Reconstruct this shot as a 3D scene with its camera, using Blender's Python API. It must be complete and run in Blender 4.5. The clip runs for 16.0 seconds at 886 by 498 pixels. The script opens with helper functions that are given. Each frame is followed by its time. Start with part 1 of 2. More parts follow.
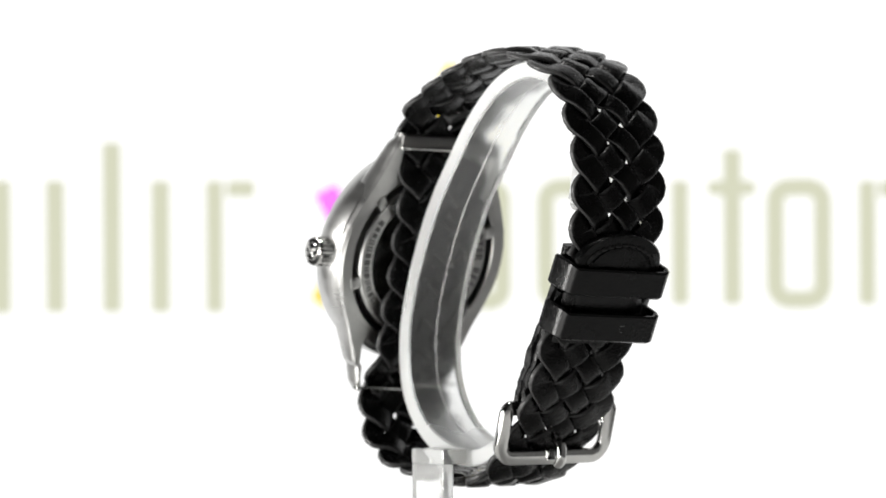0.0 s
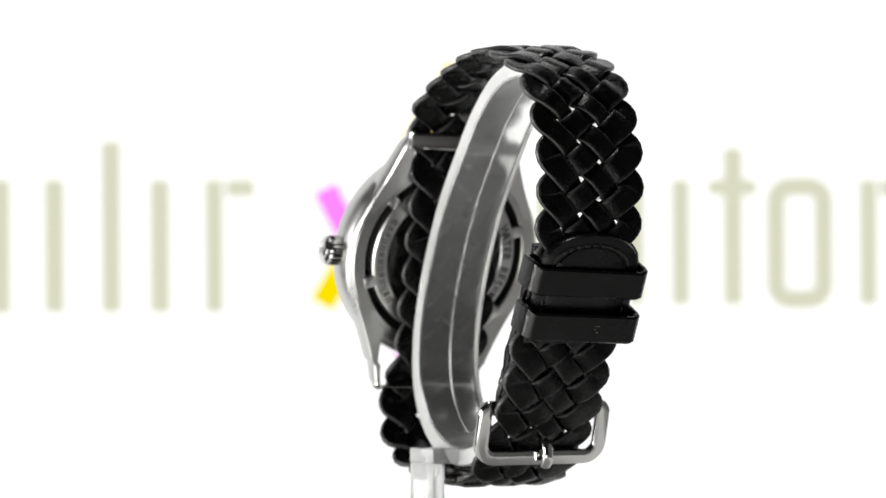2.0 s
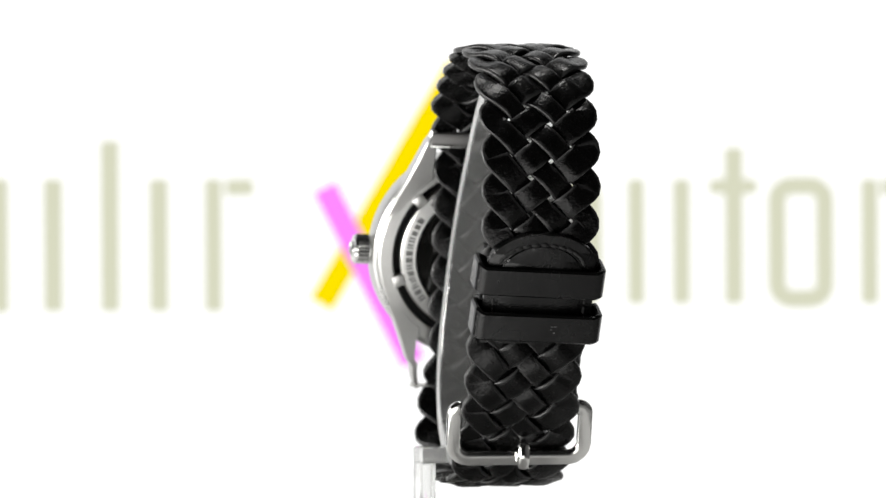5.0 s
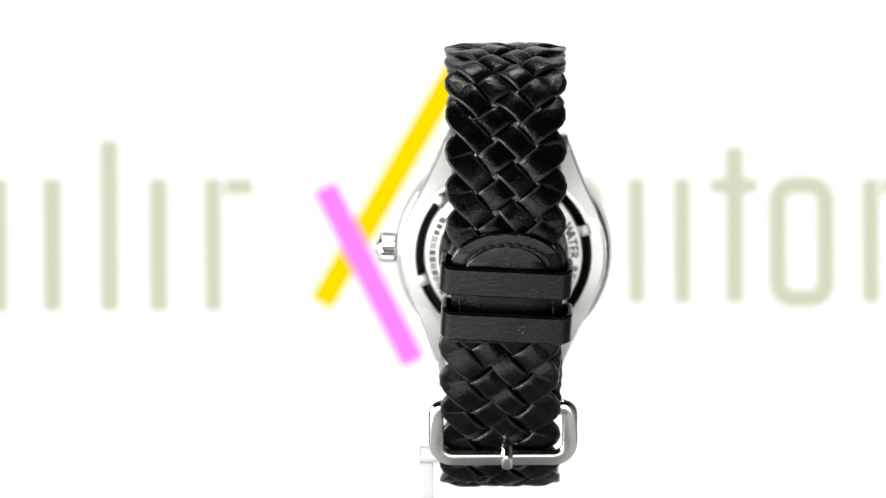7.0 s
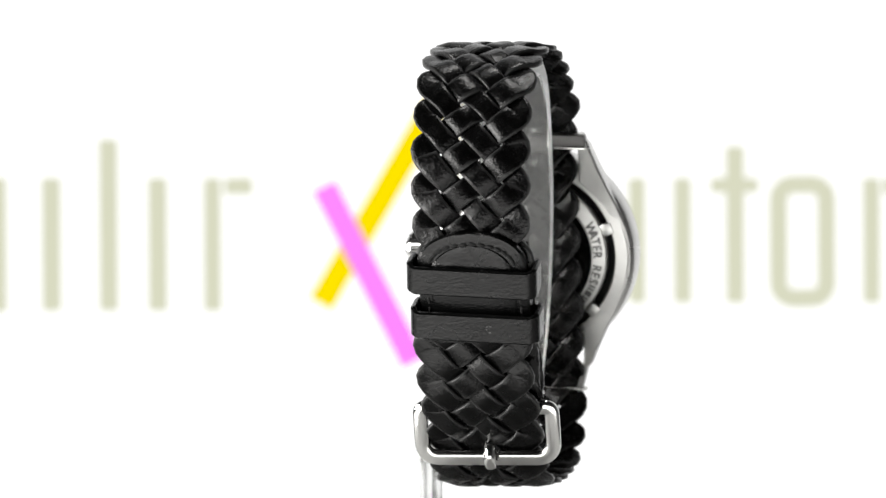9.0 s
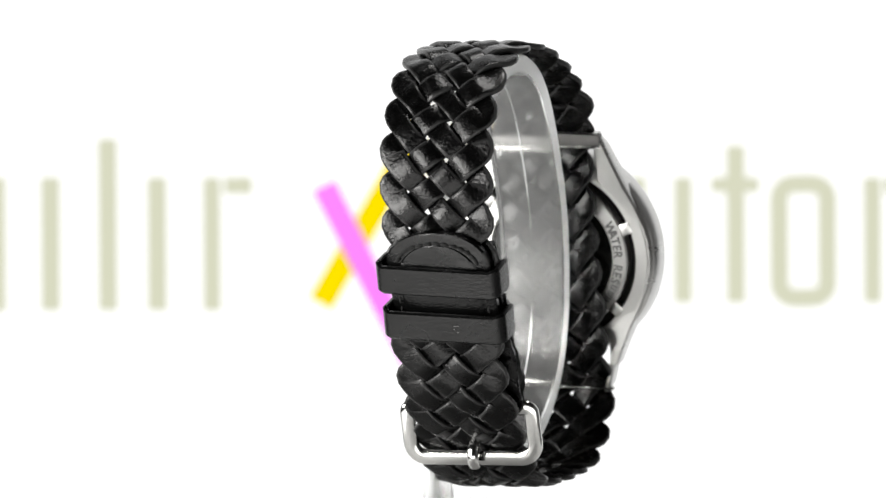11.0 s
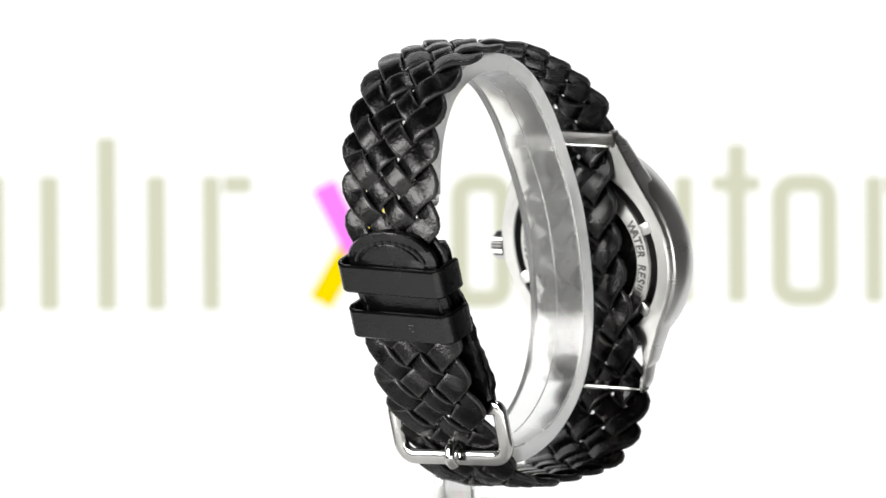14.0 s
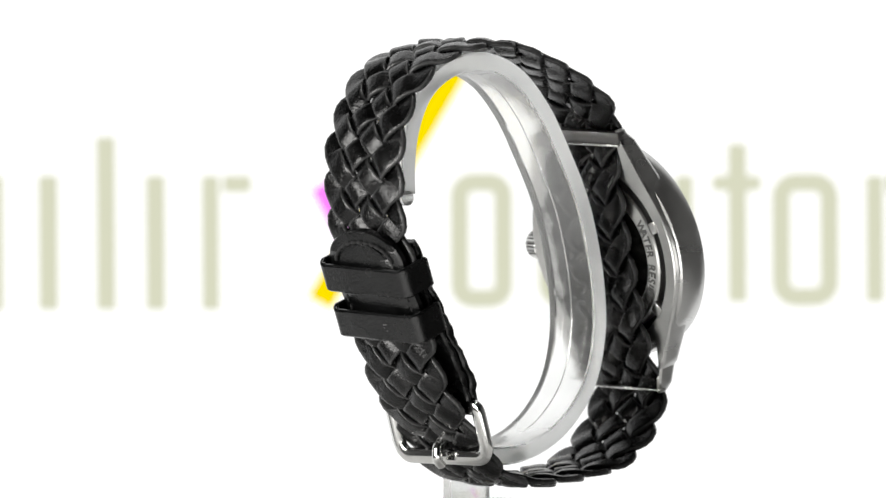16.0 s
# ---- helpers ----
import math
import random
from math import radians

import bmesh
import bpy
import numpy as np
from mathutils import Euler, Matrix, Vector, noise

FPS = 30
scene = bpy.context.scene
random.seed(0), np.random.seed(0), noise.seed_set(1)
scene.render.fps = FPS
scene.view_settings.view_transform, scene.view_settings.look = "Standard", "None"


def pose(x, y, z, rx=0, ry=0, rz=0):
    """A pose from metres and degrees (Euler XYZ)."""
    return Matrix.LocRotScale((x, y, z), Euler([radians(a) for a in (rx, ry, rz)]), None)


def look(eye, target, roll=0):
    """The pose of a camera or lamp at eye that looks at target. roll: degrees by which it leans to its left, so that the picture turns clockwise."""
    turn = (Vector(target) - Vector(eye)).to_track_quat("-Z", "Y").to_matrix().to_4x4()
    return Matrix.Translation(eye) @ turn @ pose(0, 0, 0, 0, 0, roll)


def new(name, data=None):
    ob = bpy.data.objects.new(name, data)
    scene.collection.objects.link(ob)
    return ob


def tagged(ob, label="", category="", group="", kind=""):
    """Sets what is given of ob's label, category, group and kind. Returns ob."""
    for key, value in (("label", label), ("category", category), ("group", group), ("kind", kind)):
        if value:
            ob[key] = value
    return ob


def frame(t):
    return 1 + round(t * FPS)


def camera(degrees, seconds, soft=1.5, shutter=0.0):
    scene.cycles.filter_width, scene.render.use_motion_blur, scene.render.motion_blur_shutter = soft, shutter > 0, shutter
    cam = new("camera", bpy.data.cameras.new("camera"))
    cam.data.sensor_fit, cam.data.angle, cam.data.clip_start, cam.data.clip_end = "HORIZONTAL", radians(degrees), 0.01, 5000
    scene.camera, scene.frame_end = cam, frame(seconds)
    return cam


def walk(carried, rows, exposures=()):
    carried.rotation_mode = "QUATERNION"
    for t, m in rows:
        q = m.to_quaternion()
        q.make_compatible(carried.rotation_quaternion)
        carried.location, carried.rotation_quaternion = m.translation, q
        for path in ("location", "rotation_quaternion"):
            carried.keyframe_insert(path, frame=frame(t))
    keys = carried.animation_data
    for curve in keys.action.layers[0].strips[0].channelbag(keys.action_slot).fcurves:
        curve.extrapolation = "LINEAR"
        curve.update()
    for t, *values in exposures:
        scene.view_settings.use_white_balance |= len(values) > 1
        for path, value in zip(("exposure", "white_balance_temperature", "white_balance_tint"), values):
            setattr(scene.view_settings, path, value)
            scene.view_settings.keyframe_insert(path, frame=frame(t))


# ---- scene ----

# The camera creeps towards the turntable while the watch turns on it.
MM = 0.001
cam = camera(6.4562, 16.0, soft=1.4)
cam.data.dof.use_dof = True
cam.data.dof.focus_distance = 1.465
cam.data.dof.aperture_fstop = 22.0


def eye_pose(t):
    k = t - 8.0
    return pose(-0.011368 - 0.0000005 * k, -1.494729 + 0.001975 * k, 0.011289 - 0.0000811 * k, 90 - 0.8559) @ pose(0, 0, 0, 0, 0, -0.3037)


walk(cam, [(t, eye_pose(t)) for t in (0, 4, 8, 12, 16)])


# ---- light: an unseen dark tent with a white floor, a glowing back panel, softboxes beside and above, an added fill low in front ----
world = bpy.data.worlds.new("studio")
scene.world = world
world.use_nodes = True
world.node_tree.nodes["Background"].inputs["Color"].default_value = (1.0, 0.99, 0.97, 1)
world.node_tree.nodes["Background"].inputs["Strength"].default_value = 0.02


def softbox(name, eye, target, sx, sy, watts):
    lamp = bpy.data.lights.new(name, "AREA")
    lamp.shape, lamp.size, lamp.size_y, lamp.energy = "RECTANGLE", sx, sy, watts
    lamp.color = (1.0, 0.985, 0.96)
    ob = new(name, lamp)
    ob.matrix_world = look(eye, target)
    return ob


softbox("softbox_side", (-0.73, -0.38, 0.0), (0, 0, -0.02), 0.46, 0.34, 13.5)
# Added fill, in place of bounce from a white table in front.
softbox("low_bounce_fill", (-0.16, -0.44, -0.265), (0, 0.02, -0.01), 0.6, 0.28, 1.9)
softbox("softbox_top", (0.0, 0.02, 0.82), (0, 0, 0), 0.14, 0.14, 3.2)
scene.view_settings.exposure = 0.0


# ---- materials ----
def material(name, color, rough=0.5, metal=0.0, grain=0.0, grain_scale=1500.0, vary=0.0, bump=0.0, crease=0.0, worn_glint=0.0, rough_vary=0.0, stretch=(1, 1, 1), spec=0.5, wide_share=0.09):
    m = bpy.data.materials.new(name)
    m.use_nodes = True
    nt = m.node_tree
    b = nt.nodes["Principled BSDF"]
    b.inputs["Base Color"].default_value = (*color, 1)
    b.inputs["Roughness"].default_value = rough
    b.inputs["Metallic"].default_value = metal
    b.inputs["Specular IOR Level"].default_value = spec
    co = nt.nodes.new("ShaderNodeTexCoord")
    mp = nt.nodes.new("ShaderNodeMapping")
    mp.inputs["Scale"].default_value = stretch
    nt.links.new(co.outputs["Object"], mp.inputs["Vector"])
    fine = nt.nodes.new("ShaderNodeTexNoise")
    fine.inputs["Scale"].default_value, fine.inputs["Detail"].default_value = grain_scale, 4.0
    wide = nt.nodes.new("ShaderNodeTexNoise")
    wide.inputs["Scale"].default_value, wide.inputs["Detail"].default_value = grain_scale * wide_share, 3.0
    for n in (fine, wide):
        nt.links.new(mp.outputs["Vector"], n.inputs["Vector"])
    if vary:
        add = nt.nodes.new("ShaderNodeMath")
        add.operation = "ADD"
        nt.links.new(wide.outputs["Fac"], add.inputs[0])
        nt.links.new(fine.outputs["Fac"], add.inputs[1])
        ramp = nt.nodes.new("ShaderNodeMapRange")
        ramp.inputs["From Min"].default_value, ramp.inputs["From Max"].default_value = 0.6, 1.4
        ramp.inputs["To Min"].default_value, ramp.inputs["To Max"].default_value = 1 - vary, 1 + vary
        nt.links.new(add.outputs[0], ramp.inputs["Value"])
        mul = nt.nodes.new("ShaderNodeVectorMath")
        mul.operation = "SCALE"
        mul.inputs[0].default_value = color
        nt.links.new(ramp.outputs["Result"], mul.inputs["Scale"])
        nt.links.new(mul.outputs["Vector"], b.inputs["Base Color"])
    if worn_glint:
        # Raised cut edges are paler: rubbed, and with their glints put into the colour.
        geo = nt.nodes.new("ShaderNodeNewGeometry")
        edge = nt.nodes.new("ShaderNodeMapRange")
        edge.inputs["From Min"].default_value, edge.inputs["From Max"].default_value = 0.53, 0.62
        edge.inputs["To Min"].default_value, edge.inputs["To Max"].default_value = 0.0, worn_glint
        nt.links.new(geo.outputs["Pointiness"], edge.inputs["Value"])
        plus = nt.nodes.new("ShaderNodeVectorMath")
        plus.operation = "ADD"
        nt.links.new(b.inputs["Base Color"].links[0].from_socket, plus.inputs[0])
        nt.links.new(edge.outputs["Result"], plus.inputs[1])
        nt.links.new(plus.outputs["Vector"], b.inputs["Base Color"])
    if rough_vary:
        rr = nt.nodes.new("ShaderNodeMapRange")
        rr.inputs["From Min"].default_value, rr.inputs["From Max"].default_value = 0.3, 0.7
        rr.inputs["To Min"].default_value, rr.inputs["To Max"].default_value = rough - rough_vary, rough + rough_vary
        nt.links.new(wide.outputs["Fac"], rr.inputs["Value"])
        nt.links.new(rr.outputs["Result"], b.inputs["Roughness"])
    if bump:
        bp = nt.nodes.new("ShaderNodeBump")
        bp.inputs["Strength"].default_value = bump
        bp.inputs["Distance"].default_value = 0.0002
        nt.links.new(fine.outputs["Fac"], bp.inputs["Height"])
        nt.links.new(bp.outputs["Normal"], b.inputs["Normal"])
        if crease:
            b2 = nt.nodes.new("ShaderNodeBump")
            b2.inputs["Strength"].default_value = crease
            b2.inputs["Distance"].default_value = 0.0012
            nt.links.new(wide.outputs["Fac"], b2.inputs["Height"])
            nt.links.new(b2.outputs["Normal"], bp.inputs["Normal"])
    return m


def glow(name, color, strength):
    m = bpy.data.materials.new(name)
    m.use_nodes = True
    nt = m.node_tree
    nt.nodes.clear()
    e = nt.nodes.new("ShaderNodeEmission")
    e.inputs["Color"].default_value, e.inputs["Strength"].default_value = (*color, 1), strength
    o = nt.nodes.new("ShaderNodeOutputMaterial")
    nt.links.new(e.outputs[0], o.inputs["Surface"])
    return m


def acrylic(name, rough, bump=0.0, clear=1.0):
    m = material(name, (0.97, 0.98, 0.97), rough, grain_scale=260.0, bump=bump, rough_vary=rough * 0.4, stretch=(1, 1, 0.3))
    b = m.node_tree.nodes["Principled BSDF"]
    b.inputs["Transmission Weight"].default_value = clear
    b.inputs["IOR"].default_value = 1.49
    return m


LEATHER = material("black_leather", (0.0012, 0.0012, 0.0012), 0.24, grain_scale=2000, vary=0.35, bump=0.48, crease=0.07, worn_glint=0.08, rough_vary=0.07, spec=0.2, wide_share=0.28)
SMOOTH_LEATHER = material("smooth_black_leather", (0.0017, 0.0018, 0.0018), 0.23, grain_scale=2200, vary=0.3, bump=0.45, crease=0.08, rough_vary=0.08, spec=0.3)
THREAD = material("black_thread", (0.002, 0.002, 0.002), 0.9, grain_scale=4000, vary=0.3)
SCUFF = material("stamped_leather", (0.09, 0.09, 0.09), 0.5, grain_scale=3000, vary=0.3)
BACK_STEEL = material("back_steel", (0.6, 0.6, 0.585), 0.32, 1.0, grain_scale=900, vary=0.05, rough_vary=0.05)
STEEL = material("polished_steel", (0.66, 0.66, 0.645), 0.12, 1.0, grain_scale=700, vary=0.06, rough_vary=0.05)
# Strap bar steel darkened, standing in for the dark it mirrors.
HOOD = material("darkened_brushed_steel", (0.14, 0.137, 0.135), 0.45, 1.0, grain_scale=900, vary=0.06, rough_vary=0.05, stretch=(0.2, 1, 1))
BRUSHED = material("brushed_steel", (0.52, 0.52, 0.51), 0.31, 1.0, grain_scale=900, vary=0.05, rough_vary=0.05, stretch=(1, 1, 4))
WINDOW = material("dark_window_glass", (0.012, 0.012, 0.011), 0.06, grain_scale=300, vary=0.6, rough_vary=0.03)
# Flat black for the dial, and painted into the groove as its mirrored dark.
FLAT_BLACK = material("flat_black", (0.006, 0.006, 0.006), 0.5, grain_scale=900, vary=0.2)
INK = material("engraving", (0.09, 0.09, 0.088), 0.5, grain_scale=900, vary=0.2)
CRYSTAL = acrylic("watch_glass", 0.02)
CLEAR = acrylic("clear_acrylic", 0.23, 0.0, 0.95)
CUT_EDGE = acrylic("cut_acrylic_edge", 0.38, 0.12, 0.8)
FROSTED = acrylic("worn_acrylic", 0.12, 0.06, 0.8)
DARK = material("dark_cloth", (0.03, 0.03, 0.03), 0.9, grain_scale=300, vary=0.2)
WHITE_CLOTH = material("white_cloth", (0.55, 0.55, 0.55), 0.9, grain_scale=300, vary=0.1)
SLATE = material("slate_cloth", (0.12, 0.12, 0.12), 0.9, grain_scale=300, vary=0.1)
DISC = material("white_disc", (0.82, 0.82, 0.81), 0.45, grain_scale=300, vary=0.04)
# The panel's white is its own emission, set past full white.
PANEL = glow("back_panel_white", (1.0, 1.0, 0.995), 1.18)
# Prints glow too; the washed-out look of overexposure is put into their colours.
PALE = glow("pale_print_glow", (0.70, 0.71, 0.54), 1.0)
YELLOW = glow("yellow_print_glow", (1.0, 0.77, 0.0), 1.0)
MAGENTA = glow("magenta_print_glow", (1.0, 0.26, 1.0), 1.0)


# ---- mesh helpers (millimetres in, metres out) ----
def part(name, bm, mat, parent=None, label="", sharp=40, mats=()):
    bmesh.ops.recalc_face_normals(bm, faces=bm.faces)
    bmesh.ops.scale(bm, vec=(MM, MM, MM), verts=bm.verts)
    me = bpy.data.meshes.new(name)
    bm.to_mesh(me)
    bm.free()
    for p in me.polygons:
        p.use_smooth = True
    me.set_sharp_from_angle(angle=radians(sharp))
    for m in (mat, *mats):
        me.materials.append(m)
    ob = new(name, me)
    if parent:
        ob.parent = parent
    if label:
        ob["label"] = label
    return ob


def rings(bm, loops, closed=False, caps=True):
    """Skin a row of equal vertex loops."""
    vs = [[bm.verts.new(p) for p in l] for l in loops]
    n = len(vs[0])
    for a, b in zip(vs, vs[1:] + ([vs[0]] if closed else [])):
        for i in range(n):
            bm.faces.new((a[i], a[(i + 1) % n], b[(i + 1) % n], b[i]))
    if caps and not closed:
        bm.faces.new(vs[0][::-1])
        bm.faces.new(vs[-1])
    return vs


def box(bm, cx, cy, cz, sx, sy, sz, bev=0.0, m=None):
    r = bmesh.ops.create_cube(bm, size=1, matrix=(m or Matrix()) @ Matrix.Translation((cx, cy, cz)) @ Matrix.Diagonal((sx, sy, sz, 1)))
    if bev:
        es = list({e for v in r["verts"] for e in v.link_edges})
        bmesh.ops.bevel(bm, geom=es, offset=bev, segments=2, affect="EDGES", profile=0.5)


class Path:
    """A smooth curve in the (y, z) plane by arc length, with its outward normal."""

    def __init__(self, pts, per=24):
        p = np.array(pts, float)
        d = np.concatenate([[0], np.cumsum(np.sqrt(np.linalg.norm(np.diff(p, axis=0), axis=1)))])
        m = np.zeros_like(p)
        m[1:-1] = (p[2:] - p[:-2]) / (d[2:] - d[:-2])[:, None]
        m[0], m[-1] = (p[1] - p[0]) / (d[1] - d[0]), (p[-1] - p[-2]) / (d[-1] - d[-2])
        out = []
        for i in range(len(p) - 1):
            h = d[i + 1] - d[i]
            for k in range(per):
                t = k / per
                out.append((2 * t**3 - 3 * t**2 + 1) * p[i] + (t**3 - 2 * t**2 + t) * h * m[i] + (3 * t**2 - 2 * t**3) * p[i + 1] + (t**3 - t**2) * h * m[i + 1])
        out.append(p[-1])
        self.p = np.array(out)
        self.s = np.concatenate([[0], np.cumsum(np.linalg.norm(np.diff(self.p, axis=0), axis=1))])
        self.length = self.s[-1]

    def at(self, s, x=0.0, h=0.0):
        e = 0.8
        f = lambda q: np.array([np.interp(q, self.s, self.p[:, 0]), np.interp(q, self.s, self.p[:, 1])])
        q = min(max(s, 0.0), self.length)
        a, b = f(max(0, q - e)), f(min(self.length, q + e))
        t = (b - a) / np.linalg.norm(b - a)
        c = f(s)
        if s < 0:
            c = c + t * s
        if s > self.length:
            c = c + t * (s - self.length)
        return (x, c[0] - t[1] * h, c[1] + t[0] * h)


def band(bm, path, x0, x1, h0, h1, step=1.2, bev=0.35, s0=0.0, s1=None):
    """A strip of rectangular section with eased edges along a path."""
    s1 = path.length if s1 is None else s1
    n = max(2, int((s1 - s0) / step))
    sec = [(x0 + bev, h0), (x1 - bev, h0), (x1, h0 + bev), (x1, h1 - bev), (x1 - bev, h1), (x0 + bev, h1), (x0, h1 - bev), (x0, h0 + bev)]
    rings(bm, [[path.at(s0 + (s1 - s0) * i / n, x, h) for x, h in sec] for i in range(n + 1)])


# ---- the studio: the backdrop, and added unseen cloth sides toned for the reflections ----
def setting(name, label, mat, cx, cy, cz, sx, sy, sz):
    bm = bmesh.new()
    box(bm, cx, cy, cz, sx, sy, sz)
    return tagged(part(name, bm, mat), label, "studio wall", kind="structure")


BACK = 300.0
setting("floor", "unseen white cloth floor added under the turntable", WHITE_CLOTH, 0, -800, -355, 1700, 2260, 10)
setting("ceiling", "unseen dark cloth roof added over the turntable", DARK, 0, -800, 955, 1700, 2260, 10)
setting("wall_west", "unseen dark cloth side added to the studio", DARK, -855, -800, 300, 10, 2260, 1298)
setting("wall_east", "unseen slate grey cloth side added to the studio", SLATE, 855, -800, 300, 10, 2260, 1298)
setting("wall_south", "unseen dark cloth added behind the camera", DARK, 0, -1935, 300, 1698, 10, 1298)
backdrop = setting("backdrop", "glowing white back panel with pale glowing printed bars", PANEL, 0, BACK + 5, 50, 1060, 10, 800)
setting("wall_north", "unseen dark cloth wall added behind the glowing panel", DARK, 0, BACK + 17, 300, 1698, 10, 1298)


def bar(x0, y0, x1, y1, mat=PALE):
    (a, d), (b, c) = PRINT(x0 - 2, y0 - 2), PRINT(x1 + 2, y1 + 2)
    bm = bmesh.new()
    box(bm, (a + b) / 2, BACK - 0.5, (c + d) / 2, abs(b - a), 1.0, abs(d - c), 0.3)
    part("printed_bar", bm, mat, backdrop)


def stripe(ax, ay, bx, by, width, mat, lift, label):
    (a, c), (b, d) = PRINT(ax, ay), PRINT(bx, by)
    bm = bmesh.new()
    m = Matrix.Translation(((a + b) / 2, BACK - lift, (c + d) / 2)) @ Matrix.Rotation(-math.atan2(d - c, b - a), 4, "Y")
    box(bm, 0, 0, 0, math.hypot(b - a, d - c), 1.0, width * 0.1292, 0.2, m)
    part("printed_stripe", bm, mat, backdrop, label)


def PRINT(x, y):
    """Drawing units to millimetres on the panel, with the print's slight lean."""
    k = 1.79473 / 13.9007
    r = radians(-0.3037)
    u, v = (x - 784) * k, (441 - y) * k
    return u * math.cos(r) - v * math.sin(r) - 11.37, u * math.sin(r) + v * math.cos(r) + 11.37 - 26.8


def hoop(x0, y0, x1, y1, t):
    """A plain rounded frame of the print."""
    (a, d), (c, e) = PRINT(x0 - 2, y0 - 2), PRINT(x1 + 2, y1 + 2)
    t = (t + 4) * 0.1291
    r = (c - a) * 0.36
    loops = []
    for qx, qz, a0 in ((c - r, d - r, 0), (a + r, d - r, 90), (a + r, e + r, 180), (c - r, e + r, 270)):
        for i in range(8):
            w = radians(a0 + i * 90 / 7)
            o, n = (qx + r * math.cos(w), qz + r * math.sin(w)), (qx + (r - t) * math.cos(w), qz + (r - t) * math.sin(w))
            loops.append([(o[0], BACK - 1, o[1]), (n[0], BACK - 1, n[1]), (n[0], BACK, n[1]), (o[0], BACK, o[1])])
    bm = bmesh.new()
    rings(bm, loops, closed=True)
    part("printed_frame", bm, PALE, backdrop)


def printed_marks():
    # A row of plain upright bars and rounded frames.
    for x0, y0, x1, y1 in ((-20, 318, 12, 552), (76, 318, 108, 550), (177, 250, 209, 550), (264, 318, 296, 550), (362, 318, 391, 550),
                           (1113, 318, 1141, 536), (1193, 318, 1222, 536), (1285, 262, 1316, 536), (1527, 318, 1556, 536), (1565, 318, 1610, 344), (400, 318, 446, 344), (1258, 318, 1282, 341), (1319, 318, 1340, 341)):
        bar(x0, y0, x1, y1)
    for x0, y0, x1, y1 in ((798, 314, 905, 546), (952, 314, 1066, 546), (1362, 314, 1477, 543)):
        hoop(x0, y0, x1, y1, 29)
    stripe(568, 539, 812, 116, 45, YELLOW, 0.6, "glowing yellow printed stripe")
    stripe(574, 331, 732, 642, 44, MAGENTA, 1.7, "glowing magenta printed stripe")


printed_marks()

# ---- the turntable pedestal ----
def lathe(bm, prof, n=64, m=None, closed=False):
    loops = [[(r * math.cos(2 * math.pi * i / n), r * math.sin(2 * math.pi * i / n), z) for i in range(n)] for r, z in prof]
    if m:
        loops = [[m @ Vector(p) for p in l] for l in loops]
    return rings(bm, loops, closed=closed)


def turntable():
    bm = bmesh.new()
    lathe(bm, [(70, -350), (70, -338), (40, -334), (40, -76), (52, -74), (54.5, -73), (55, -72), (55, -63.5), (54, -62.5), (0.5, -62.5)])
    return tagged(part("turntable", bm, DISC), "white turntable on a round pedestal", "turntable")


# ---- the clear stand ----
STAND = Path([(-29.3, -1.0), (-29.7, 4), (-29.2, 11), (-26.4, 17.9), (-20.8, 22.4), (-12.5, 24.0), (-4.0, 21.2), (3, 14.9), (8.5, 7), (13.8, -2), (17.3, -11), (19.6, -20), (20.3, -28), (19, -36), (15.5, -42.3), (10, -47.2), (2.5, -50.2), (-5, -50.6), (-11, -48.6)])


def display_stand():
    root = tagged(new("display_stand"), "clear acrylic c-shaped watch stand on a square foot", "display stand")
    bm = bmesh.new()
    n = 110
    x0, x1, h0, h1, b = -7.0, 6.0, -2.0, 1.4, 0.3

    def leaned(p):
        return (p[0] + 1.4 + (p[2] - 10) * 0.0925, p[1], p[2])

    # A fine, shallow groove runs along the middle of the inner face.
    sec = [(x0 + b, h0), (-0.55, h0), (-0.4, h0 + 0.22), (-0.25, h0), (x1 - b, h0), (x1, h0 + b), (x1, h1 - b), (x1 - b, h1), (x0 + b, h1), (x0, h1 - b), (x0, h0 + b)]
    L = STAND.length
    vs = rings(bm, [[leaned(STAND.at(L * i / n, x, h)) for x, h in sec] for i in range(n + 1)])
    bm.faces.ensure_lookup_table()
    edge = {v for l in vs for i, v in enumerate(l) if i in (5, 6, 9, 10)}
    for f in bm.faces:
        if all(v in edge for v in f.verts):
            f.material_index = 1
    part("ring_band", bm, CLEAR, root, "clear bent acrylic strip with pale cut edges", mats=(CUT_EDGE,))
    bm = bmesh.new()
    ex, ey, ez = leaned(STAND.at(0.0))
    loops = []
    for x in (-7.0, -6.8, 5.9, 6.1):
        r = 1.45 if x in (-6.8, 5.9) else 1.2
        loops.append([(ex + x, ey + r * math.cos(2 * math.pi * i / 20), ez - 0.6 + r * math.sin(2 * math.pi * i / 20)) for i in range(20)])
    rings(bm, loops)
    part("end_bead", bm, FROSTED, root, "rounded clear end of the strip")
    bm = bmesh.new()
    box(bm, -12.4, 3.05, -50.2, 8.8, 9.9, 2.9, 0.3)
    part("arm", bm, FROSTED, root, "clear acrylic arm")
    bm = bmesh.new()
    box(bm, -15.5, 3.05, -55.4, 2.6, 9.7, 7.5, 0.25)
    part("post", bm, FROSTED, root, "clear acrylic post")
    bm = bmesh.new()
    box(bm, -11.8, 3, -60.8, 10.4, 18, 3.3, 0.4)
    part("foot_plate", bm, FROSTED, root, "clear acrylic foot plate")
    return root


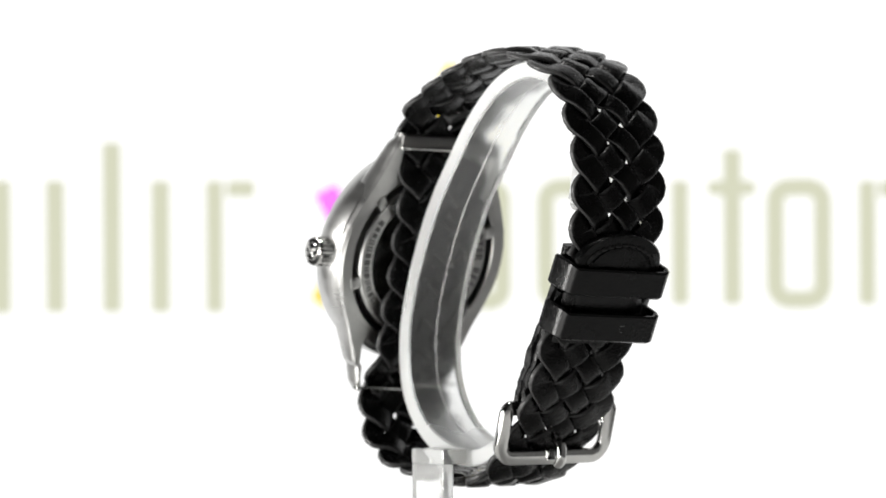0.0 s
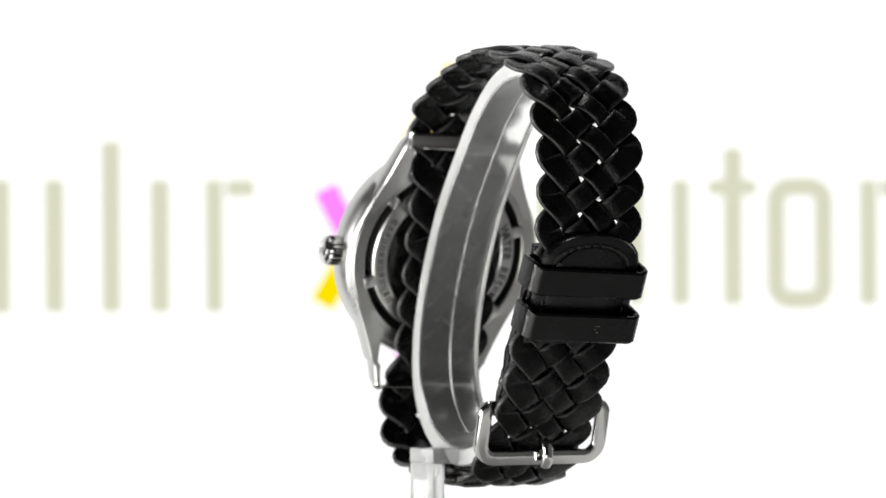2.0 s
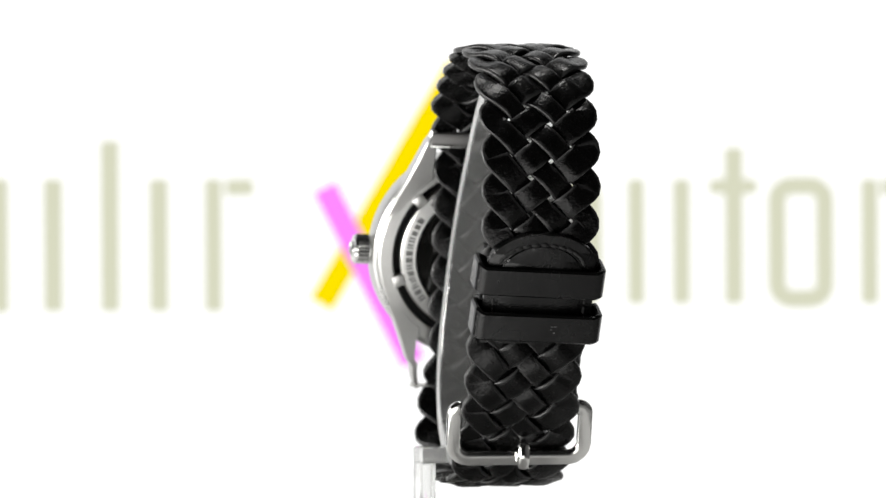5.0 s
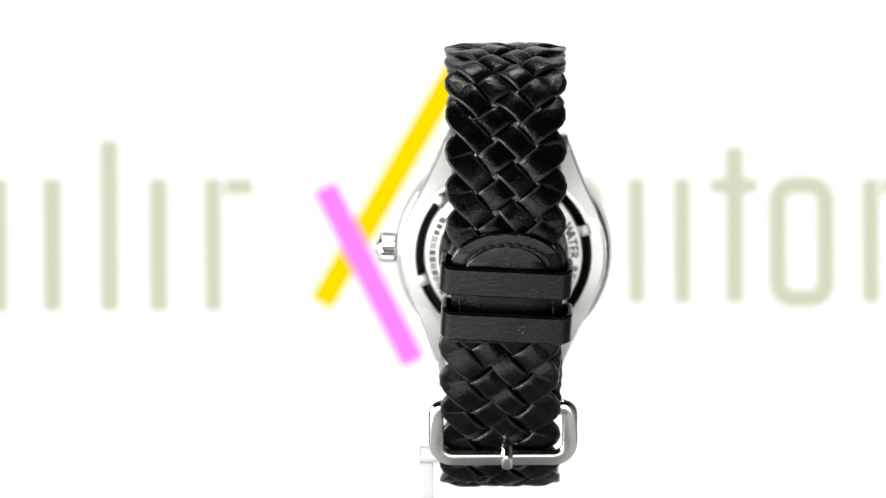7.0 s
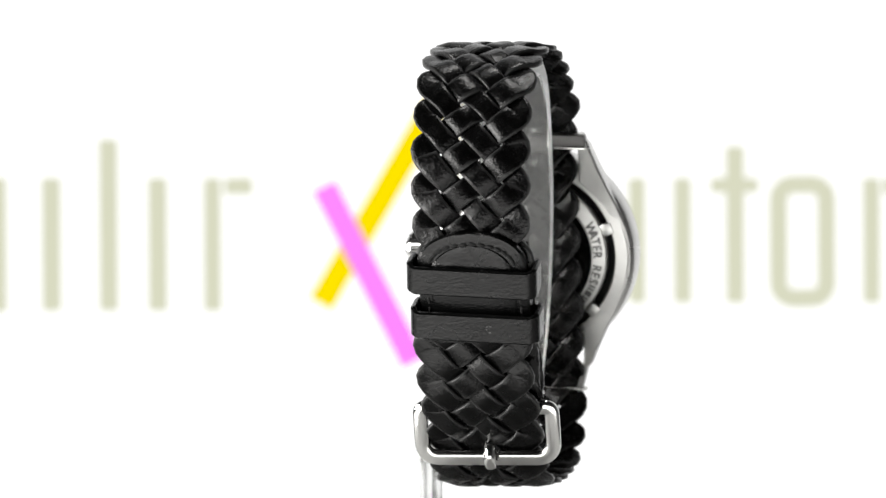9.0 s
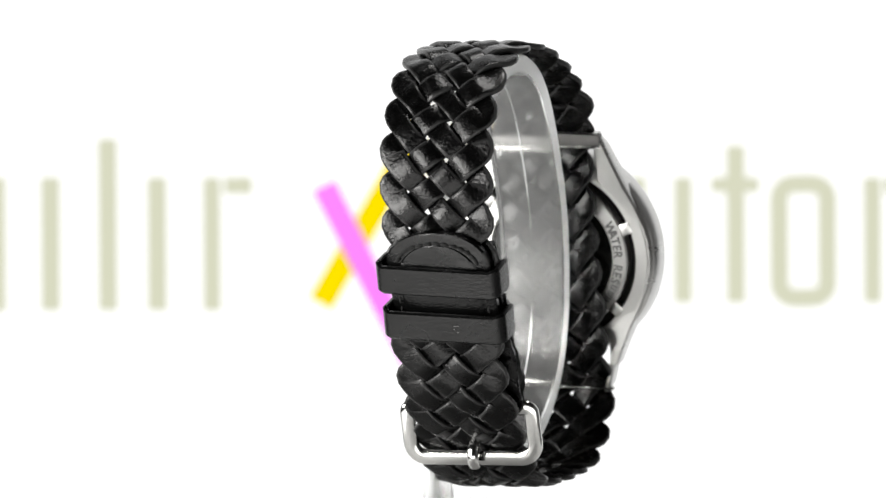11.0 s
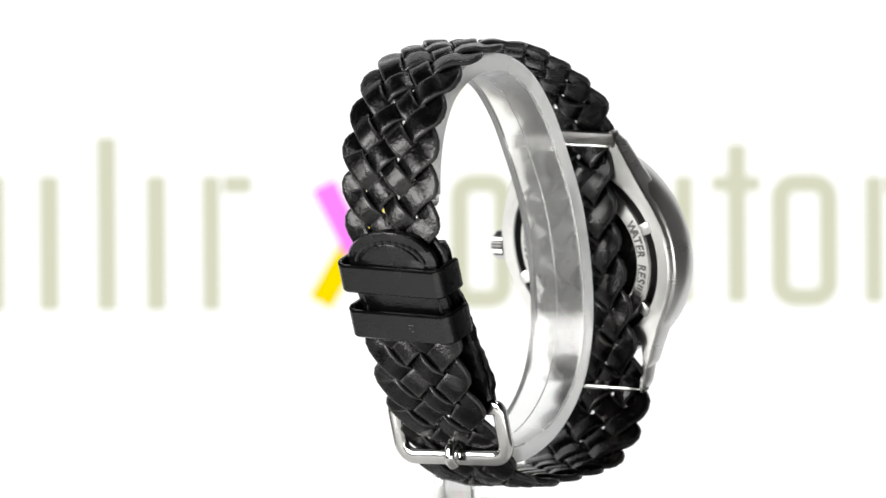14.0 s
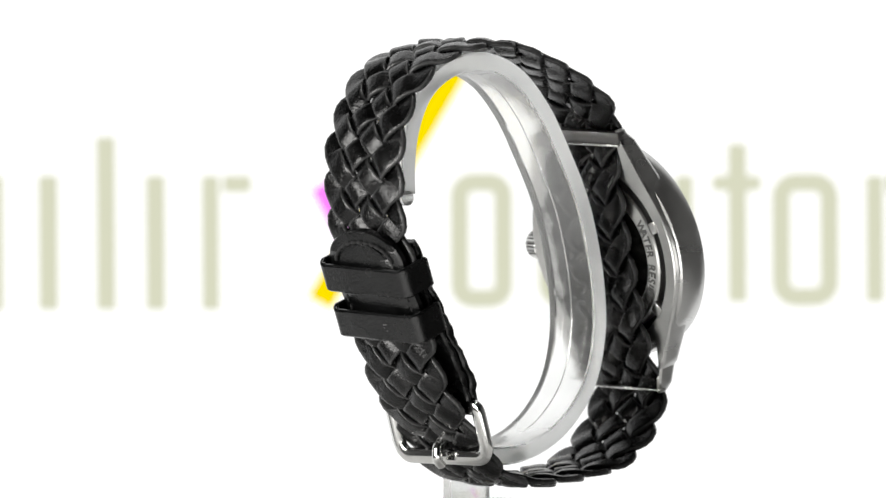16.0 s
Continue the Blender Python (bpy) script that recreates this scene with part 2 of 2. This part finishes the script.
# ---- the watch ----
BRAID = Path([(-31.0, -13.5), (-32.9, -6.8), (-33.6, -1.5), (-33.8, 2.7), (-33.6, 6.9), (-32.6, 11.1), (-31.0, 15.0), (-28.7, 18.9), (-24.8, 22.4), (-17.9, 25.2), (-10.8, 26.2), (-3.0, 25.0), (4.0, 22.5), (9.7, 20.2), (14.4, 17.3), (18.2, 13.9),
              (20.5, 9.4), (20.2, 5.0), (20.2, 0.0), (22.4, -10.5), (25.7, -24), (28.2, -32.5), (31.7, -38.0), (30.5, -42.4), (27.9, -46.7), (24.5, -49.6), (20.2, -52.1), (12, -53.6), (4, -54.3), (-2, -54.2), (-7.5, -52.6), (-11.4, -49.6), (-15.0, -46.0), (-19.2, -41.2), (-22.2, -37), (-24.3, -33), (-26.3, -27.6), (-27.5, -25.0)])
BACK_S0, BACK_S1, TAIL_S = [float(BRAID.s[24 * q]) for q in (16, 22, 30)]
STRANDS, PERIOD, HALF, SKEW = 5, 34.00, 8.8, 0.15


def smooth(a, b, x):
    q = min(max((x - a) / (b - a), 0.0), 1.0)
    return q * q * (3 - 2 * q)


PHASE = 0.1169


def strand(k, parent):
    """One flat leather lace, crossing over and under the others from edge to edge."""
    heights = [0, -1, 1, -1, 1, 0, -1, 1, -1, 1]
    amp, wide, thick, kk = 0.68, 4.35, 1.15, 0.972
    norm = math.asin(kk)

    def side(s):
        return (HALF - 0.9 * smooth(BACK_S0 - 6, BACK_S0, s) * (1 - smooth(BACK_S1, BACK_S1 + 6, s))) * math.asin(kk * math.cos(2 * math.pi * (s / PERIOD + k / STRANDS + PHASE))) / norm

    def lift(s):
        m = (10 * (s / PERIOD + k / STRANDS + PHASE)) % 10
        i = int(m)
        f = min(max((m - i - 0.5) * 1.4 + 0.5, 0.0), 1.0)
        f = f * f * (3 - 2 * f)
        return amp * (heights[i] * (1 - f) + heights[(i + 1) % 10] * f)

    sec = []
    for i in range(14):
        a = 2 * math.pi * i / 14
        cx, cy = math.cos(a), math.sin(a)
        sec.append((math.copysign(abs(cx) ** 0.34, cx) * wide / 2, math.copysign(abs(cy) ** 0.3, cy) * thick / 2 * (1.0 - 0.12 * abs(cx) ** 4)))
    n = int(BRAID.length / 0.55)
    loops = []
    rnd = random.Random(k)
    wob = [rnd.uniform(0, 6) for _ in range(4)]
    for j in range(n + 1):
        s = BRAID.length * j / n
        du, dh = (side(s + 0.2) - side(s - 0.2)) / 0.4, lift(s)
        q = math.hypot(1, du)
        es, eu = -du / q, 1 / q
        ws = 1 + 0.05 * math.sin(s * 0.37 + wob[0]) + 0.04 * math.sin(s * 0.83 + wob[1])
        ws *= 1 + 0.24 * (abs(side(s)) / HALF) ** 5
        hs = 0.07 * math.sin(s * 0.6 + wob[2]) + 0.05 * math.sin(s * 1.3 + wob[3])
        tilt = 0.10 * math.sin(s * 0.45 + wob[1])
        out = 0.75 * (1 - smooth(BACK_S0 - 9, BACK_S0, s) * (1 - smooth(BACK_S1, BACK_S1 + 9, s)))
        out *= 1 - 0.8 * smooth(TAIL_S, TAIL_S + 10, s)
        hs += out
        dx = -1.4 * smooth(BACK_S1 - 14, BACK_S1 + 7, s)
        loops.append([BRAID.at(s + es * v * ws - SKEW * (side(s) + eu * v * ws), dx + side(s) + eu * v * ws, dh + hs + c + tilt * v * 0.5) for v, c in sec])
    bm = bmesh.new()
    rings(bm, loops)
    return part("strand", bm, LEATHER, parent, sharp=70)


TAIL = Path([(-26.4, -27.6), (-29.1, -22.5), (-31.7, -17.5), (-34.0, -12.0), (-35.8, -7.4)])
LINER = Path([(-31.0, -9.5), (-27.6, -16.5), (-23.6, -24.0), (-19.2, -31.5), (-16.6, -36.6), (-16.2, -39.6)])


def tip_half(s, L):
    """Half width of the tail's rounded leather tip."""
    e = 6.6
    if s < L - e:
        return 10.4
    q = (s - (L - e)) / e
    return 10.4 * math.sqrt(max(0.0, 1 - q**2.2))


def strap(root):
    bm = bmesh.new()
    band(bm, LINER, -10.4, 10.2, -0.7, 0.7, 1.0)
    band(bm, LINER, -10.2, 10.0, -2.2, -0.85, 1.0, s0=9.0)
    for v in bm.verts:
        # Creased, uneven lining.
        a = v.co.z * 1.0
        v.co.x += 0.22 * math.sin(a * 1.1 + v.co.y) + 0.09 * math.sin(a * 2.9 + 1.0)
        v.co.y += 0.2 * math.sin(a * 1.3 + 0.35 * v.co.x) + 0.08 * math.sin(a * 3.1 - 0.6 * v.co.x)
    st = part("strap", bm, SMOOTH_LEATHER, root, "plain black leather lining under the braid")
    for k in range(STRANDS):
        strand(k, st)
    L, n = TAIL.length, 46

    def tip_layer(inset, low, high):
        bm, loops = bmesh.new(), []
        end = L - inset
        for i in range(n + 1):
            s = end * (1 - (1 - i / n) ** 1.6) if i < n else end
            w = max(tip_half(s + inset, L) * (1 - inset / 10.4), 0.4)
            b = min(0.5, w * 0.5)
            loops.append([TAIL.at(s, x, h) for x, h in ((-w + b, low), (0, low), (w - b, low), (w, low + 0.3), (w, high - 0.5), (w - b, high - 0.12), (w * 0.5, high - 0.03), (0, high), (-w * 0.5, high - 0.03), (-w + b, high - 0.12), (-w, high - 0.5), (-w, low + 0.3))])
        rings(bm, loops)
        return bm

    part("leather_tip", tip_layer(0.0, -0.7, 1.1), SMOOTH_LEATHER, st, "smooth black leather tip with stitched rim")
    part("tip_panel", tip_layer(2.3, 0.1, 1.45), SMOOTH_LEATHER, st, "raised padded panel inside the stitched rim")
    # The stitches run round the tip, set in from its rim.
    for i in range(-6, 7):
        a = i / 6 * 1.3
        x, s = 8.1 * math.sin(a), L - 6.6 + 4.5 * math.cos(a)
        x2, s2 = 8.1 * math.sin(a + 0.11), L - 6.6 + 4.5 * math.cos(a + 0.11)
        bm = bmesh.new()
        p, q = Vector(TAIL.at(s, x, 1.16)), Vector(TAIL.at(s2, x2, 1.16))
        d = (q - p).normalized()
        m = Matrix.Translation((p + q) / 2) @ d.to_track_quat("X", "Z").to_matrix().to_4x4()
        bmesh.ops.create_uvsphere(bm, u_segments=8, v_segments=5, radius=1, matrix=m @ Matrix.Diagonal((0.85, 0.42, 0.36, 1)))
        part("stitch", bm, THREAD, st)
    for x in (-8.7, 8.7):
        for k in range(4):
            p = Vector(TAIL.at(L - 9.2 - 2.1 * k, x, 1.0))
            bm = bmesh.new()
            bmesh.ops.create_uvsphere(bm, u_segments=8, v_segments=5, radius=1, matrix=Matrix.Translation(p) @ Matrix.Rotation(radians(22), 4, "X") @ Matrix.Diagonal((0.27, 0.27, 0.8, 1)))
            part("stitch", bm, THREAD, st)
    return st


def keeper(root, cy, cz, lean, roll, wide, label, marked=False):
    """A leather loop: a rounded rectangular hoop round the strap."""
    m = Matrix.Translation((-0.1, cy, cz)) @ Matrix.Rotation(radians(lean), 4, "X") @ Matrix.Rotation(radians(roll), 4, "Y")
    hx, y0, y1, r, t, hz = wide, -1.7, 5.7, 1.9, 1.1, 2.75
    loop = []
    for qx, qy, a0 in ((hx - r, y1 - r, 0), (-hx + r, y1 - r, 90), (-hx + r, y0 + r, 180), (hx - r, y0 + r, 270)):
        for i in range(7):
            a = radians(a0 + i * 15)
            loop.append((qx, qy, math.cos(a), math.sin(a)))
    bm = bmesh.new()
    sections = []
    for j, (qx, qy, cx, cy2) in enumerate(loop):
        bow = 0.1 * math.sin(j * 0.9) + 0.75 * max(0.0, (abs(qx + cx * r) - 9.5) / 3.0) ** 2
        sec = []
        for rad, z in ((r - t, -hz + 0.3), (r - t, hz - 0.3), (r - t + 0.3, hz), (r - 0.35, hz), (r, hz - 0.35), (r, -hz + 0.35), (r - 0.35, -hz), (r - t + 0.3, -hz)):
            sec.append(m @ Vector((qx + cx * rad, qy + cy2 * rad, z + bow * (1.0 if z > 0 else 0.45))))
        sections.append(sec)
    rings(bm, sections, closed=True)
    loop_ob = part("keeper_loop", bm, SMOOTH_LEATHER, root, label)
    if marked:
        for x, z, w in ((2.5, 0.7, 0.35), (3.1, 0.75, 0.5), (2.4, 0.1, 0.3), (3.0, -0.5, 0.4)):
            bm = bmesh.new()
            box(bm, x, y0 - 0.02, z, w, 0.08, 0.12, 0.0, m)
            part("stamped_mark", bm, SCUFF, loop_ob)
    return loop_ob


def sweep(bm, pts, section, closed=False):
    """Sweep a small section along 3D points."""
    loops = []
    n = len(pts)
    for i, p in enumerate(pts):
        a = pts[(i - 1) % n] if closed or i else pts[i]
        b = pts[(i + 1) % n] if closed or i < n - 1 else pts[i]
        t = (Vector(b) - Vector(a)).normalized()
        up = BUCKLE_N
        side = t.cross(up).normalized()
        up2 = side.cross(t).normalized()
        loops.append([Vector(p) + side * u + up2 * v for u, v in section])
    rings(bm, loops, closed=closed)


BUCKLE_N = Vector((0.0, -0.96, -0.27)).normalized()


def buckle(root):
    m = Matrix.Translation((-0.8, -15.9, -45.4)) @ Matrix.Rotation(radians(16.5), 4, "X")
    pts = []
    hx, hz, r = 12.6, 5.0, 3.0
    for qx, qz, a0, rr in ((hx - r, hz - 1.2, 0, 1.2), (-hx + r, hz - 1.2, 90, 1.2), (-hx + r, -hz + r, 180, r), (hx - r, -hz + r, 270, r)):
        qx = math.copysign(hx - rr, qx)
        for i in range(9):
            a = radians(a0 + i * 11.25)
            pts.append(m @ Vector((qx + rr * math.cos(a), 0, qz + rr * math.sin(a))))
    sec = []
    for i in range(12):
        a = 2 * math.pi * i / 12
        cx, cy = math.cos(a), math.sin(a)
        sec.append((math.copysign(abs(cx) ** 0.55, cx) * 1.45, math.copysign(abs(cy) ** 0.6, cy) * 0.85))
    bm = bmesh.new()
    sweep(bm, pts, sec, closed=True)
    bk = part("buckle", bm, STEEL, root, "polished steel frame buckle", sharp=60)
    bm = bmesh.new()
    tp = Path([(-17.0, -41.0), (-14.2, -43.0), (-13.4, -45.6), (-15.4, -46.7), (-16.9, -48.0), (-17.2, -49.6), (-16.9, -51.0), (-16.0, -51.8)])
    n = 30
    loops = [[tp.at(tp.length * i / n, -0.1 + 1.15 * math.cos(a), 0.8 * math.sin(a)) for a in [2 * math.pi * k / 10 for k in range(10)]] for i in range(n + 1)]
    rings(bm, loops)
    part("tongue", bm, STEEL, bk, "polished steel buckle tongue", sharp=60)
    return bk


# The case's own frame: u to the side, v along the lugs, n out through the dial.
CASE_TILT = math.atan2(12.6, 48.0)
CASE = Matrix(((1, 0, 0, -0.6), (0, -math.sin(CASE_TILT), math.cos(CASE_TILT), 24.7), (0, math.cos(CASE_TILT), math.sin(CASE_TILT), -14.3), (0, 0, 0, 1))) @ Matrix.Rotation(radians(-2.5), 4, "Z")
ROUND = CASE @ Matrix.Translation((0, 1.6, 0))
LUG = 25.4


def hw(v):
    """Half width of the case outline at a distance along the lugs."""
    return float(np.interp(abs(v - 1.8), (0, 3, 6, 10, 14, 18, 22, 28), (20.3, 20.1, 19.3, 17.6, 15.6, 13.9, 12.4, 11.2)))


def case_side(su, case):
    """One flank of the case with its two lugs, from tip to tip."""
    bm = bmesh.new()
    loops = []
    n = 64
    for i in range(n + 1):
        v = -LUG + (2 * LUG + 0.9) * i / n
        k = abs(v) / LUG
        o = hw(v)
        w = v - 1.6
        inner = max(10.2, math.sqrt(max(0.0, 18.0**2 - w * w)))
        if -20.4 < v < -15.0:
            inner = max(inner, 10.9)
        if v < -20.4:
            o -= 0.55
        inner = min(inner, o - 1.2)
        nb, nf = 0.8 - 1.5 * k**2, 7.0 - 4.4 * k**1.5
        tip = smooth(0.94, 1.0, k)
        nb, nf, o = nb + 0.5 * tip, nf - 0.7 * tip, o - 0.4 * tip
        e = 0.38
        sec = [(inner + 0.3, nb), (o - e, nb), (o - 0.08, nb + e), (o, nb + e + 0.4), (o, nf - e - 0.4), (o - 0.1, nf - e), (o - e, nf), (inner + 0.3, nf), (inner, nf - 0.3), (inner, nb + 0.3)]
        loops.append([CASE @ Vector((su * a - 0.2 * k**2, v, c)) for a, c in sec])
    rings(bm, loops)
    bm.faces.ensure_lookup_table()
    for j in range(n):
        bm.faces[j * 10].material_index = 1
    part("case_flank", bm, BRUSHED, case, "brushed steel case flank with lugs", sharp=24, mats=(BACK_STEEL,))


def engraved_letter(ch, degrees, parent):
    """One letter of the case back's rim, its head outwards."""
    font = bpy.data.curves.new("letter", "FONT")
    font.body, font.size, font.align_x, font.extrude = ch, 2.65, "CENTER", 0.03
    font.offset = 0.09
    tmp = bpy.data.objects.new("letter", font)
    me = bpy.data.meshes.new_from_object(tmp)
    bm = bmesh.new()
    bm.from_mesh(me)
    a = radians(degrees)
    for v in bm.verts:
        x, y, z = v.co.x * 0.85, v.co.y - 0.93, v.co.z
        v.co = ROUND @ Vector(((13.6 + y) * math.cos(a) + x * math.sin(a), (13.6 + y) * math.sin(a) - x * math.cos(a), 0.34 - z))
    bpy.data.objects.remove(tmp)
    bpy.data.meshes.remove(me)
    bpy.data.curves.remove(font)
    part("engraved_letter", bm, INK, parent)


def watch_case(root):
    bm = bmesh.new()
    lathe(bm, [(14.6, 3.5), (17.3, 3.5), (17.5, 1.0), (19.5, 0.9), (20.6, 1.7), (21.0, 2.9), (21.05, 5.9), (20.5, 7.6), (19.0, 8.9), (17.0, 9.6), (16.4, 9.3), (14.6, 9.0)], 96, ROUND)
    case = part("case", bm, BRUSHED, root, "brushed steel watch case with polished edges", sharp=28)
    for su in (-1, 1):
        case_side(su, case)
    bm = bmesh.new()
    box(bm, 0, 24.9, 0.1, 23.0, 2.3, 1.8, 0.2, CASE)
    part("strap_bar", bm, HOOD, case, "flat brushed steel strap bar", sharp=30)
    bm = bmesh.new()
    box(bm, 0, 23.6, -0.7, 23.2, 0.45, 0.9, 0.12, CASE)
    part("bar_lip", bm, STEEL, case, "bright polished lip under the strap bar", sharp=30)
    bm = bmesh.new()
    box(bm, 0, -24.5, -0.6, 23.4, 0.6, 1.6, 0.2, CASE)
    part("strap_bar", bm, STEEL, case, "thin polished steel strap bar", sharp=30)
    # Back: a screwed-in plate in a groove with bright tabs; the groove's mirrored dark is painted black.
    bm = bmesh.new()
    lathe(bm, [(15.2, 3.4), (15.4, 3.0), (16.4, 2.8), (16.8, 2.2), (17.0, 1.0), (17.2, 0.95), (17.2, 3.4)], 96, ROUND)
    part("groove_ring", bm, FLAT_BLACK, case, "deep groove ring, blackened for the dark it mirrors", sharp=60)
    bm = bmesh.new()
    lathe(bm, [(17.0, 2.4), (17.0, 0.75), (17.2, 0.55), (19.4, 0.6), (19.8, 0.9), (19.8, 1.6)], 96, ROUND, closed=True)
    part("back_flange", bm, BACK_STEEL, case, "wide bright flange round the case back", sharp=30)
    for i in range(6):
        a = radians(20 + i * 60)
        bm = bmesh.new()
        box(bm, 16.4, 0, 1.25, 2.3, 2.3, 1.7, 0.16, ROUND @ Matrix.Rotation(a, 4, "Z"))
        part("tab", bm, BACK_STEEL, case, "bright steel tab")
    bm = bmesh.new()
    lathe(bm, [(15.4, 2.9), (15.4, 0.8), (15.1, 0.45), (12.6, 0.3), (12.3, 0.5), (12.3, 1.6), (0.2, 1.6)], 96, ROUND)
    plate = part("case_back", bm, BACK_STEEL, case, "brushed steel case back with engraved rim", sharp=30)
    bm = bmesh.new()
    lathe(bm, [(12.25, 1.1), (0.2, 1.1), (0.2, 0.7), (12.25, 0.7)], 64, ROUND)
    part("back_window", bm, WINDOW, case, "dark glossy window in the case back")
    rnd = random.Random(4)
    written = "WATER RES"
    for i, ch in enumerate(written):
        if ch != " ":
            engraved_letter(ch, 25 - i * 5.7, plate)
    for i in range(63):
        a = 25 - 5.7 * i
        if i < len(written) or i >= 54 or i in (14, 15, 26, 27, 28, 42, 43):
            continue
        for off, w in rnd.choice((((-1.3, 0.42), (1.3, 0.42)), ((0.0, 1.0),), ((-1.5, 0.4), (0.9, 0.7)))):
            bm = bmesh.new()
            box(bm, 13.6, 0, 0.36, rnd.choice((1.7, 1.7, 1.3)), w, 0.06, 0, ROUND @ Matrix.Rotation(radians(a + off), 4, "Z"))
            part("engraved_mark", bm, INK, plate)
    # Front, turned away from the camera: rim, dial, glass.
    bm = bmesh.new()
    lathe(bm, [(14.7, 8.4), (0.2, 8.4), (0.2, 8.0), (14.7, 8.0)], 64, ROUND)
    part("dial", bm, FLAT_BLACK, case, "dark dial")
    bm = bmesh.new()
    lathe(bm, [(0.2, 9.0), (16.4, 9.0), (16.4, 9.7), (12, 10.1), (0.2, 10.3)], 64, ROUND)
    part("watch_glass", bm, CRYSTAL, case, "clear watch glass")
    # Crown with its knurl.
    bm = bmesh.new()
    m = ROUND @ Matrix.Translation((-19.9, -0.5, 4.6)) @ Matrix.Rotation(radians(-90), 4, "Y")
    loops = []
    for r, z in ((1.5, 0), (1.5, 0.9), (2.6, 1.0), (2.9, 1.4), (2.9, 3.7), (2.6, 4.2), (1.7, 4.4), (1.6, 4.6), (0.3, 4.7)):
        loops.append([m @ Vector(((r - (0.17 if i % 2 and 2.6 < r else 0)) * math.cos(2 * math.pi * i / 52), (r - (0.17 if i % 2 and 2.6 < r else 0)) * math.sin(2 * math.pi * i / 52), z)) for i in range(52)])
    rings(bm, loops)
    crown = part("crown", bm, STEEL, case, "knurled steel crown", sharp=25)
    bm = bmesh.new()
    for turn in (35, -35):
        box(bm, 0, 0, 4.72, 2.7, 0.55, 0.3, 0.08, m @ Matrix.Rotation(radians(turn), 4, "Z"))
    part("crown_relief", bm, BRUSHED, crown, "raised plain relief on the crown's end")
    return case


def wrist_watch():
    root = tagged(new("wrist_watch"), "steel wrist watch on braided black leather strap", "watch")
    strap(root)
    watch_case(root)
    keeper(root, -33.3, -16.6, 22, 3.6, 12.35, "smooth black leather keeper loop")
    keeper(root, -30.2, -25.0, 22, 3.4, 12.25, "smooth black leather keeper loop with small stamped marks", True)
    buckle(root)
    return root


table = turntable()
stand = display_stand()
watch = wrist_watch()


def turned(t):
    """The turntable's turn, and the watch's seat on it."""
    th = 42.0739 - 5.50137 * t + 0.00155 * (t - 8) ** 2
    return pose(0, 0, 0, 0, 0, th) @ pose(0.0007, 0, 0, 0, 0, -4.0)


def motions():
    rows = [(t, turned(t)) for t in range(17)]
    for thing in (table, stand, watch):
        walk(thing, rows)


motions()
